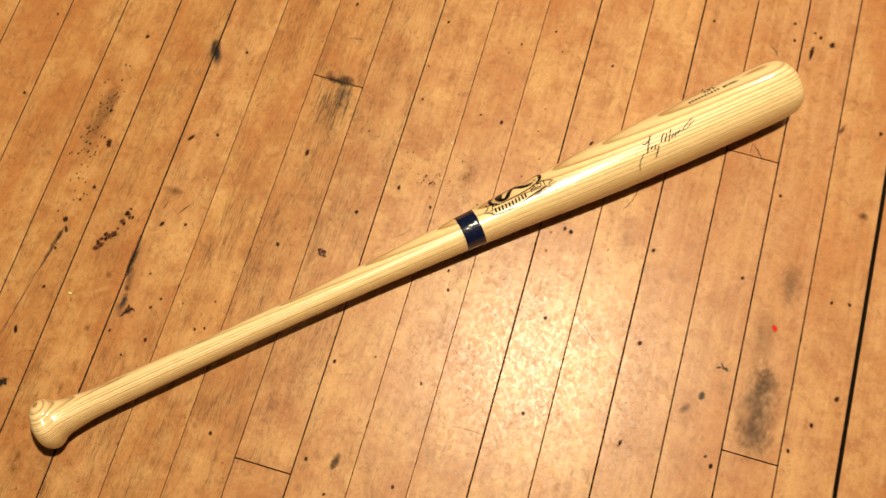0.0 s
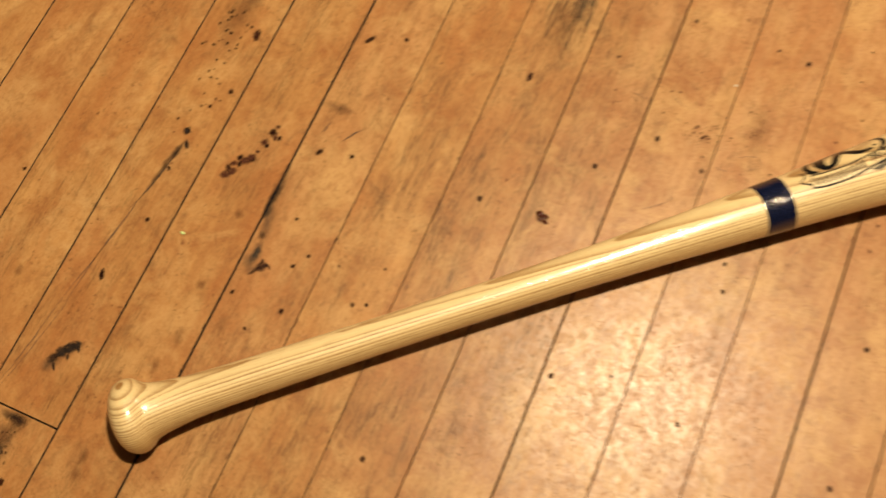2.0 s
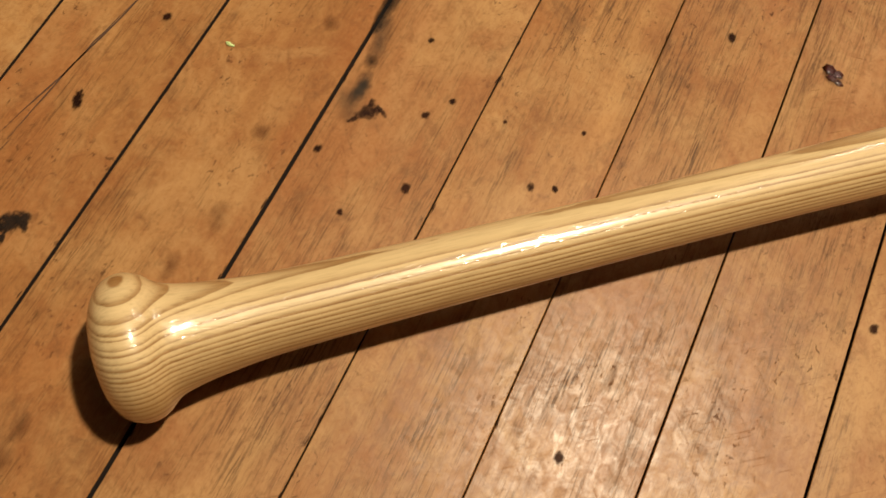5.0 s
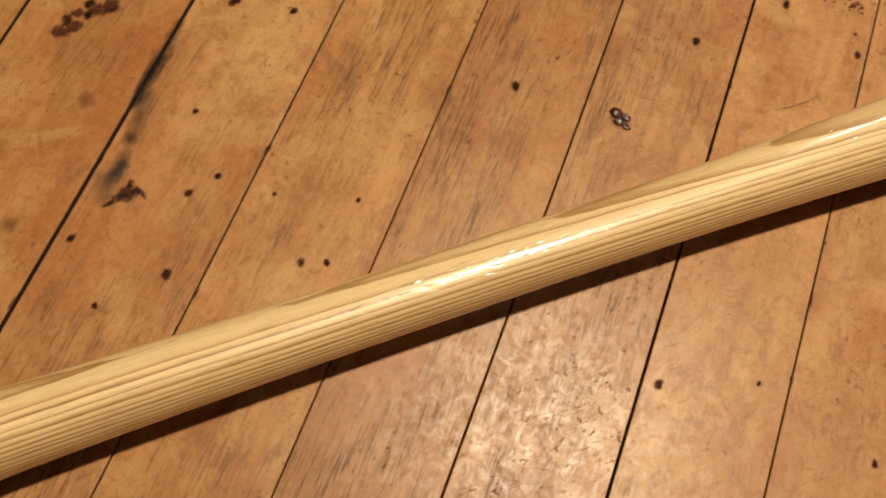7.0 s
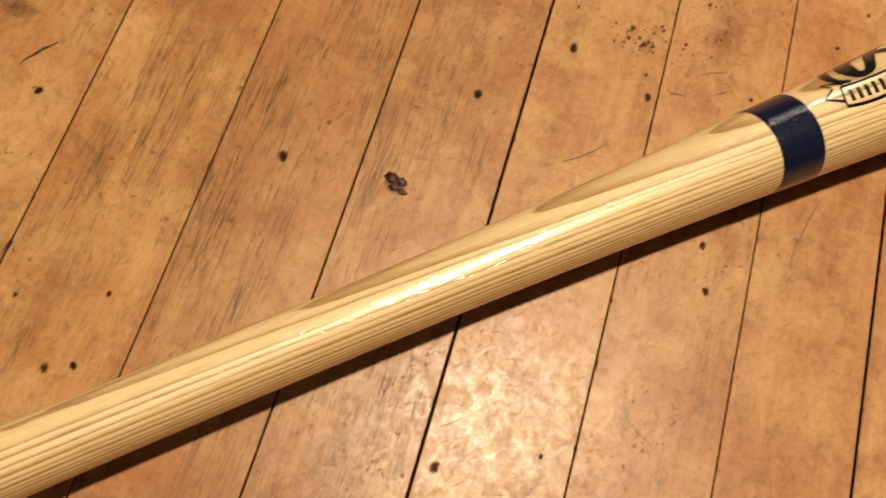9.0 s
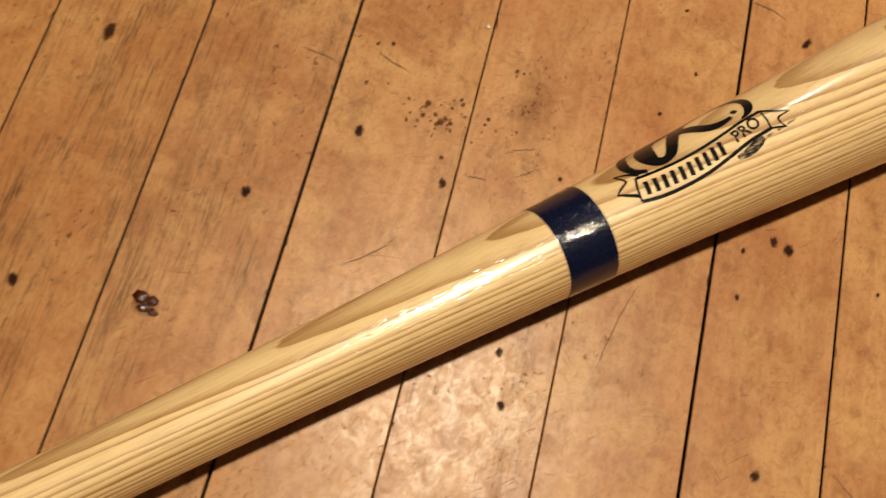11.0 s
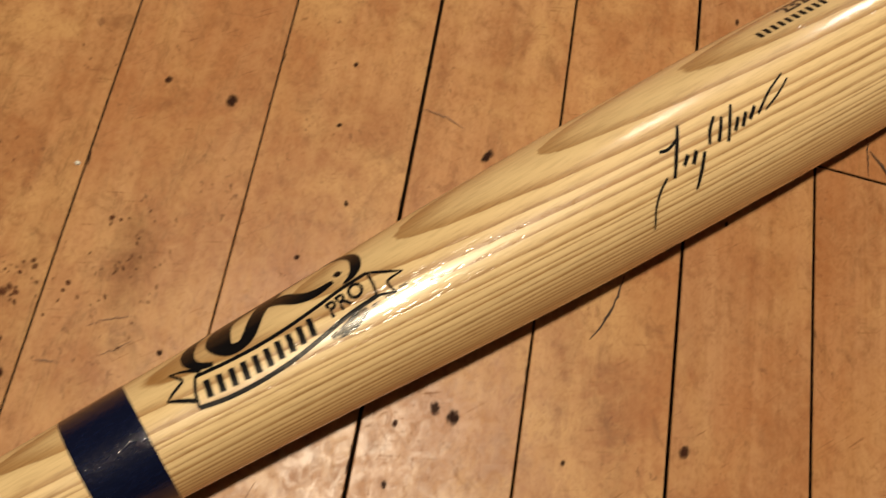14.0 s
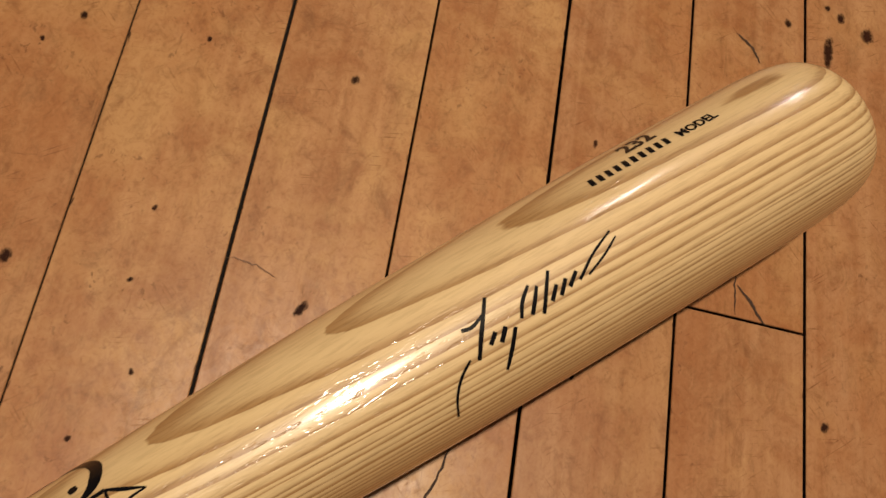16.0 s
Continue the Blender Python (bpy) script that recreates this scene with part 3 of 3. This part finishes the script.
def speck(x, y, wide, long):
    tint = rng.uniform(0.35, 1.0)
    mark("nail_mark", x, y, wide * 1.3, long * 1.75, SPECK, (0.036 * tint, 0.011 * tint, 0.005 * tint), rng.uniform(0.80, 1.0), rng.uniform(-35, 25))


def smudge(x, y, wide, long, colour=(0.05, 0.03, 0.02), strength=0.6, turn=0.0):
    mark("stain", x, y, wide, long, SMUDGE, colour, strength, turn)


speck(-411, 180, 1.4, 1.4)
speck(-305, 182, 2.0, 2.0)
speck(-408, 80, 1.7, 1.7)
speck(-310, 87, 1.6, 1.6)
speck(-298, 51, 2.9, 3.9)
speck(-294, -0, 1.9, 1.9)
speck(-303, -17, 1.3, 1.3)
speck(-309, -41, 1.9, 1.9)
speck(-250, -17, 2.2, 2.2)
speck(-243, -20, 1.6, 1.6)
speck(-249, -29, 1.6, 1.6)
speck(-254, -43, 2.2, 2.2)
speck(-263, -45, 1.9, 1.9)
speck(-261, -50, 1.9, 1.9)
speck(-267, -56, 2.5, 2.5)
speck(-216, 82, 1.9, 3.8)
speck(-190, 93, 1.6, 1.6)
speck(-193, 195, 1.6, 1.6)
speck(-91, 101, 1.9, 3.1)
speck(-94, 288, 1.7, 1.7)
speck(-35, 144, 1.2, 1.2)
speck(10, 197, 1.6, 1.6)
speck(15, 91, 1.8, 1.8)
speck(-20, 52, 1.8, 1.8)
speck(-88, -5, 1.8, 1.8)
speck(-187, -12, 1.5, 1.5)
speck(5, 237, 1.0, 1.0)
speck(11, 296, 1.6, 1.6)
speck(100, 195, 1.9, 1.9)
speck(97, 293, 1.3, 1.3)
speck(130, 319, 1.3, 1.3)
speck(201, 296, 1.6, 1.6)
speck(76, 197, 1.2, 1.2)
speck(200, 199, 1.6, 2.5)
speck(299, 384, 1.7, 1.7)
speck(196, 97, 1.8, 1.8)
speck(203, 95, 2.1, 2.1)
speck(388, 407, 1.8, 1.8)
speck(391, 386, 1.7, 1.7)
speck(412, 376, 2.4, 7.0)
speck(433, 392, 3.2, 3.2)
speck(419, 398, 2.1, 2.1)
speck(412, 402, 1.4, 1.4)
speck(502, 300, 2.1, 2.1)
speck(409, 198, 1.6, 1.6)
speck(-302, -115, 1.6, 1.6)
speck(-312, -164, 1.9, 3.2)
speck(-203, -72, 1.2, 1.2)
speck(-183, -94, 1.2, 1.2)
speck(-190, -105, 1.5, 1.5)
speck(-183, -138, 1.8, 1.8)
speck(-201, -159, 1.2, 1.2)
speck(-221, -139, 1.5, 1.5)
speck(-139, -114, 1.5, 1.5)
speck(-130, -110, 1.2, 1.2)
speck(-160, -92, 0.9, 0.9)
speck(-88, -207, 1.8, 1.8)
speck(7, -105, 1.7, 1.7)
speck(97, -102, 1.4, 1.4)
speck(10, -204, 1.7, 1.7)
speck(37, -231, 1.4, 1.4)
speck(99, -206, 1.7, 1.7)
speck(91, 18, 1.5, 1.5)
speck(96, -2, 1.5, 1.5)
speck(200, -2, 1.8, 1.8)
speck(203, -102, 1.7, 1.7)
speck(302, -103, 1.7, 2.9)
speck(299, 0, 2.1, 2.1)
speck(291, 100, 1.8, 1.8)
speck(387, 97, 1.9, 1.9)
speck(393, -100, 2.1, 2.1)
speck(386, -92, 1.5, 1.5)
speck(499, 100, 1.9, 1.9)
speck(481, 97, 1.6, 1.6)
speck(502, -0, 2.5, 2.5)
speck(482, -33, 1.9, 1.9)
speck(464, -64, 1.8, 1.8)
speck(-302, -316, 2.2, 2.2)
speck(-405, -116, 1.3, 1.3)
speck(-308, -73, 0.9, 0.9)
speck(-211, -18, 1.9, 2.6)
speck(45, -89, 0.9, 0.9)
speck(53, 79, 1.6, 1.7)
speck(-129, -81, 0.9, 0.9)
speck(100, 96, 0.9, 0.9)
speck(183, 89, 0.9, 1.1)
speck(183, 68, 0.9, 1.1)
speck(245, 87, 0.9, 0.9)
speck(18, 134, 0.9, 0.9)
speck(150, 165, 0.9, 0.9)
speck(141, 196, 0.9, 0.9)
speck(86, 279, 0.9, 0.9)
speck(143, 297, 0.9, 0.9)
speck(142, 224, 0.9, 0.9)
speck(137, 140, 0.9, 0.9)
speck(303, 296, 0.9, 1.4)
speck(303, 196, 0.9, 0.9)

GREY, BROWN, SOOT = (0.042, 0.036, 0.030), (0.10, 0.04, 0.018), (0.012, 0.009, 0.008)
CHAR = (0.020, 0.013, 0.010)
# a charred scar with ragged feet, and a round knot beside it
for x, y, wide, long, turn in ((-312.5, -229, 4.6, 7.4, -35), (-309, -223.5, 5.6, 7.4, -35), (-305, -218.5, 5.6, 6.4, -40), (-302, -215.5, 4.0, 4.4, -20), (-309.5, -235, 1.6, 4.4, 35), (-304, -225.5, 1.5, 3.4, 15), (-299.5, -218, 1.6, 3.0, 30)):
    mark("burn", x, y, wide * 0.95, long * 0.95, SPECK, CHAR, 0.86, turn)
smudge(-313, -233, 7, 9, GREY, 0.6, -30)
mark("knot", -376, -209, 5.4, 6.4, SPECK, CHAR, 1.0)
smudge(-376, -209, 8, 9, BROWN, 0.5)
for x, y, wide, long in ((-410, -216, 3.2, 4.6), (-407, -220, 3.6, 3.0), (-412.5, -224, 3.4, 3.0), (-406.5, -226, 2.4, 2.6), (-409.5, -221, 2.2, 3.4)):
    mark("burn", x, y, wide, long, SPECK, CHAR, 0.85, rng.uniform(-40, 40))
smudge(-364, -240, 12, 22, BROWN, 0.55, -12)
smudge(-362, -248, 8, 12, GREY, 0.3)
for i in range(26):
    mark("pit", -364 + rng.gauss(0, 6), -241 + rng.gauss(0, 10), rng.uniform(0.6, 1.6), rng.uniform(0.8, 2.2), SPECK, (0.085, 0.036, 0.014), rng.uniform(0.3, 0.75))
# soot along the butt joint and grime trailing off it
smudge(-315, -275.5, 13, 5, SOOT, 0.9)
smudge(-311, -279, 8, 7, SOOT, 0.6)
smudge(-316, -292, 9, 22, BROWN, 0.75, -8)
smudge(-312, -300, 7, 18, GREY, 0.4, -6)
for i in range(22):
    mark("pit", -316 + rng.gauss(0, 5), -298 + rng.gauss(0, 10), rng.uniform(0.6, 1.5), rng.uniform(0.8, 2.0), SPECK, (0.085, 0.034, 0.013), rng.uniform(0.35, 0.8))
smudge(-313, -320, 3, 15, BROWN, 0.8, -48)
# the grey wash on one short board
smudge(429, -32, 26, 62, GREY, 0.42)
smudge(428, -58, 22, 24, GREY, 0.42)
smudge(430, -3, 17, 13, GREY, 0.55, 60)
smudge(424, -22, 14, 22, GREY, 0.35)
smudge(437, 104, 15, 34, GREY, 0.36)
smudge(420, 40, 18, 46, GREY, 0.22)
# a sooty scar across a gap, dark butt joint with grey streaks below it
smudge(-227, 190, 6, 17, SOOT, 0.9, 10)
smudge(-222, 180, 6, 17, GREY, 0.85, 14)
smudge(-230, 188, 5, 14, GREY, 0.8, 6)
smudge(-85, 191, 23, 5, SOOT, 0.85)
smudge(-78, 195, 13, 7, BROWN, 0.8)
smudge(-96, 196, 7, 8, BROWN, 0.6)
smudge(-76, 178, 12, 26, GREY, 0.5, 4)
smudge(-84, 155, 20, 40, BROWN, 0.32)
for i in range(26):
    smudge(-82 + rng.gauss(0, 11), 168 + rng.gauss(0, 12), rng.uniform(0.5, 1.1), rng.uniform(8, 24), GREY, rng.uniform(0.5, 0.85), rng.uniform(-2, 2))
# a filled split nail hole like a bow tie
for x, y, wide, long, turn in ((381.5, -2, 3.4, 1.8, 15), (389, -1.6, 3.6, 2.6, -20), (384.8, 0.6, 1.3, 5.6, 25)):
    mark("burn", x, y, wide, long, SPECK, (0.05, 0.045, 0.04), 0.8, turn)
mark("burn", 370.5, -35, 3.8, 6.0, SPECK, (0.05, 0.045, 0.045), 0.85, -15)
smudge(357, -52, 5, 9, GREY, 0.6, -35)
# the old split that forks along one board
mark("burn", -309.5, -42, 3.6, 3.8, SPECK, CHAR, 0.95)
mark("burn", -304, -52, 2.4, 4.8, SPECK, CHAR, 0.8, 30)
mark("burn", -307, -74, 1.6, 2.6, SPECK, CHAR, 0.7)
smudge(-309, -62, 3.4, 18, SOOT, 0.85, -14)
smudge(-312, -82, 2.6, 16, SOOT, 0.7, -10)
# a reddish smear, and small softened knots
smudge(-213, 20, 17, 6, BROWN, 0.5, 6)
smudge(-240, -182, 5, 9, (0.13, 0.042, 0.015), 0.5)
smudge(-246, -207, 4, 8, (0.13, 0.042, 0.015), 0.5)
smudge(-259, -292, 5, 8, (0.13, 0.042, 0.015), 0.5)
smudge(-260, -280, 4, 7, (0.13, 0.042, 0.015), 0.5)
smudge(-244, -143, 5, 5, (0.13, 0.042, 0.015), 0.5)
smudge(-243, -85, 5, 5, (0.13, 0.042, 0.015), 0.5)
smudge(-368, -185, 4, 7, (0.13, 0.042, 0.015), 0.5)
smudge(-226, -58, 4.5, 26, SOOT, 0.9, 2)
smudge(-226.5, -72, 3, 14, SOOT, 0.75, 2)
smudge(-222, -82, 5, 20, GREY, 0.5, 12)
smudge(-220.3, -93.7, 3.6, 5, SOOT, 0.85)
smudge(-217.3, -108, 5, 8, GREY, 0.95, -10)
smudge(-218.5, -104, 4, 9, GREY, 0.7, 10)
smudge(-219, -114, 8, 12, GREY, 0.45)
for x, y, wide, long, turn in ((-210.5, -114.5, 5.0, 4.4, 0), (-212.5, -117, 2.6, 4.4, -55), (-215, -121, 1.5, 3.4, -38), (-206.5, -112, 1.6, 4.4, 62), (-208.5, -112.5, 2.6, 2.8, 0), (-211.5, -110.5, 2.0, 3.2, 12)):
    mark("burn", x, y, wide * 0.9, long * 0.95, SPECK, (0.030, 0.012, 0.008), 0.72, turn)
smudge(39, -197, 5, 10, SOOT, 0.9, -8)
smudge(36, -203, 4, 6, SOOT, 0.8)
smudge(460, 292, 3, 9, BROWN, 0.9, -20)
smudge(498, 200, 7, 6, BROWN, 0.9)
smudge(-318, 70, 16, 52, BROWN, 0.4)
smudge(-314, 96, 12, 30, BROWN, 0.35)
for i in range(46):
    x, y = -318 + rng.gauss(0, 9), 70 + rng.gauss(0, 32)
    mark("pit", x, y, rng.uniform(0.8, 1.9), rng.uniform(0.9, 2.3), SPECK, (0.05, 0.022, 0.01), rng.uniform(0.6, 0.95))
for i in range(16):
    mark("pit", -314 + rng.gauss(0, 7), -8 + rng.gauss(0, 17), rng.uniform(0.8, 1.8), rng.uniform(0.8, 2.0), SPECK, (0.05, 0.022, 0.01), rng.uniform(0.6, 0.95))
RUST = (0.085, 0.028, 0.012)
for x, y, size in ((39, 112, 1.6), (38, 110, 1.1), (38, 106, 1.3), (32, 102, 0.9), (43, 108, 1.3), (46, 105.5, 2.0), (47.5, 107.5, 1.5), (44.5, 104, 1.3), (50, 106, 1.4), (49, 113, 1.0), (52, 118, 1.2), (53, 116, 1.4), (65, 113, 1.2), (64, 110, 0.9), (50, 90, 1.2), (12, 132, 1.1), (12, 113, 1.2), (72, 139, 1.4), (75, 139, 1.0)):
    mark("pit", x, y, size * rng.uniform(0.8, 1.1), size * rng.uniform(0.9, 1.5), SPECK, RUST, rng.uniform(0.6, 0.85), rng.uniform(-60, 60))
for i in range(34):
    mark("pit", 44 + rng.gauss(0, 8), 109 + rng.gauss(0, 6), rng.uniform(0.4, 0.9), rng.uniform(0.5, 1.3), SPECK, RUST, rng.uniform(0.35, 0.7), rng.uniform(-60, 60))
for i in range(40):
    mark("pit", 83 + rng.gauss(0, 7), 122 + rng.gauss(0, 13), rng.uniform(0.4, 0.9), rng.uniform(0.5, 1.4), SPECK, RUST, rng.uniform(0.25, 0.55), rng.uniform(-60, 60))
smudge(82, 124, 11, 24, (0.15, 0.055, 0.025), 0.35)
for x, y, wide, long, turn in ((-267, -62, 4.4, 3.2, 20), (-263, -57, 2.6, 3.8, -30), (-265, -51, 3.2, 2.4, 40), (-259, -46, 4.6, 3.4, 15), (-255.5, -42, 3.0, 4.2, -40), (-253, -36, 1.9, 1.6, 0), (-252, -27, 3.4, 2.6, 60), (-249, -18, 3.8, 3.4, -20), (-246, -21, 1.8, 2.6, 10), (-248, -12, 2.0, 1.7, 0)):
    mark("burn", x, y, wide * 1.15, long * 1.15, SPECK, (0.065, 0.020, 0.011), 0.86, turn)
for i in range(220):
    k = rng.choice((1, 2, 3, 4, 4, 5, 6, 7, 8, 8, 9, 10, 11, 12, 13, 14, 15, 16))
    x = (k - 8) * PITCH * 1000 + OFFSET.get(k, 0) + rng.choice((-1, 1)) * (GAPS[k] / 2 + rng.uniform(0.0, 0.5))
    mark("edge_chip", x, rng.uniform(-330, 420), rng.uniform(0.25, 0.5), rng.uniform(0.9, 4.0), SPECK, (0.04, 0.016, 0.008), rng.uniform(0.4, 0.9), rng.uniform(-8, 8))
mark("paint_spot", 428.8, 53.6, 3.6, 4.6, SPECK, (0.55, 0.008, 0.006), 1.0, 30)


def scratch(x0, y0, x1, y1, wide, bend=0.0, material=CRACK):
    """A thin dark crack or scratch between two places in mm."""
    a, b = Vector((x0, y0)) / 1000, Vector((x1, y1)) / 1000
    under = next(ob for lo, hi, ya, yb, ob in boards if lo <= (a.x + b.x) / 2 <= hi and ya <= (a.y + b.y) / 2 <= yb)
    side = Vector((-(b - a).y, (b - a).x)).normalized()
    bm = bmesh.new()
    rows = []
    n = 14
    for i in range(n + 1):
        t = i / n
        p = a.lerp(b, t) + side * (bend / 1000 * math.sin(math.pi * t) + rng.gauss(0, 0.00022))
        w = wide / 2000 * (0.25 + 0.75 * math.sin(math.pi * t)) * rng.uniform(0.6, 1.2)
        rows.append([bm.verts.new((*(p + side * k), 0.0003)) for k in (-w, w)])
    for u, v in zip(rows, rows[1:]):
        bm.faces.new((u[0], u[1], v[1], v[0]))
    bmesh.ops.recalc_face_normals(bm, faces=bm.faces)
    if bm.faces[:][0].normal.z < 0:
        bmesh.ops.reverse_faces(bm, faces=bm.faces)
    bm.transform(under.matrix_basis.inverted())
    part("scratch", mesh_of("scratch", bm, material), under)


scratch(-89, 245, -74, 248, 0.8)
scratch(-307, -52, -318, -112, 1.0, 1.5)
scratch(-314, -92, -330, -193, 0.75, 1.5, SPLIT)
scratch(-316, -111, -325, -191, 0.7, -1.5, SPLIT)
scratch(-329, -190, -339, -262, 0.65, 1, SPLIT)
scratch(-324, -190, -337, -262, 0.6, 1, SPLIT)
scratch(-199, -4, -189, 11, 1.1, 0.6)
scratch(-216, -3, -213.5, 7, 1.0)
scratch(261, 163, 250, 134, 1.1, 2)
scratch(170, 212, 189, 208, 0.5, 1.5, FAINT)
scratch(369.4, 249, 382, 234, 1.3, 0.5)
scratch(368.2, 258, 368.6, 236, 0.6)
scratch(365, 372, 377, 359, 1.2, 2)
scratch(13, 129, 28, 124, 0.45, -0.8, FAINT)
scratch(-17, 120, -1, 118, 0.45, 0.4, FAINT)
scratch(62, 85, 70, 86, 0.6, 0.3, FAINT)
scratch(75, 100, 88, 106, 0.5, 0.8, FAINT)
scratch(81, 91, 90, 98, 0.4, -0.5, FAINT)
scratch(24, 35, 41, 51, 0.5, -1, FAINT)
scratch(130, 22, 141, 61, 0.5, 1, FAINT)
scratch(139, -134, 170, -133, 0.5, 1, FAINT)
scratch(232, 7, 262, -18, 0.45, 0.5, FAINT)

# ---- small loose things ----


def crumb(name, x, y, size, material, seed, label, category):
    bm = bmesh.new()
    bmesh.ops.create_icosphere(bm, subdivisions=3, radius=1.0)
    for v in bm.verts:
        k = 1 + 0.55 * noise.noise(v.co * 2.1 + Vector((seed, 0, 0))) + 0.25 * noise.noise(v.co * 5 + Vector((0, seed, 0)))
        v.co = Vector((v.co.x * k * size[0], v.co.y * k * size[1], max(v.co.z * k, -0.25) * size[2])) / 1000
    low = min(v.co.z for v in bm.verts)
    for v in bm.verts:
        v.co.z -= low
    ob = new(name, mesh_of(name, bm, material, True))
    ob.location = (x / 1000, y / 1000, 0.0)
    return tagged(ob, label, category)


smudge(-41, -1, 5.5, 5.5, BROWN, 0.85)
for x, y, size, seed in ((-43.4, 1.4, (2.7, 2.3, 0.9), 3.0), (-38.9, 0.9, (2.2, 1.7, 0.8), 11.0), (-41.2, -2.3, (2.2, 1.5, 0.7), 6.0), (-37.4, -3.2, (1.9, 1.2, 0.6), 8.0)):
    tagged(crumb("resin_drop", x, y, size, RESIN, seed, "small dark shiny drop of hardened resin on a board", "resin drop"), group="resin drops")
crumb("foil_fleck", -274.2, -114.1, (1.8, 0.8, 0.5), FOIL, 5.0, "tiny shiny greenish glitter fleck lying on a board", "glitter fleck")
# a second glitter fleck, white, drawn as a matte lump
crumb("plaster_crumb", 55.0, 156.0, (0.9, 0.7, 0.5), CHALK, 9.0, "tiny white glitter fleck lying beside a gap", "plaster crumb")
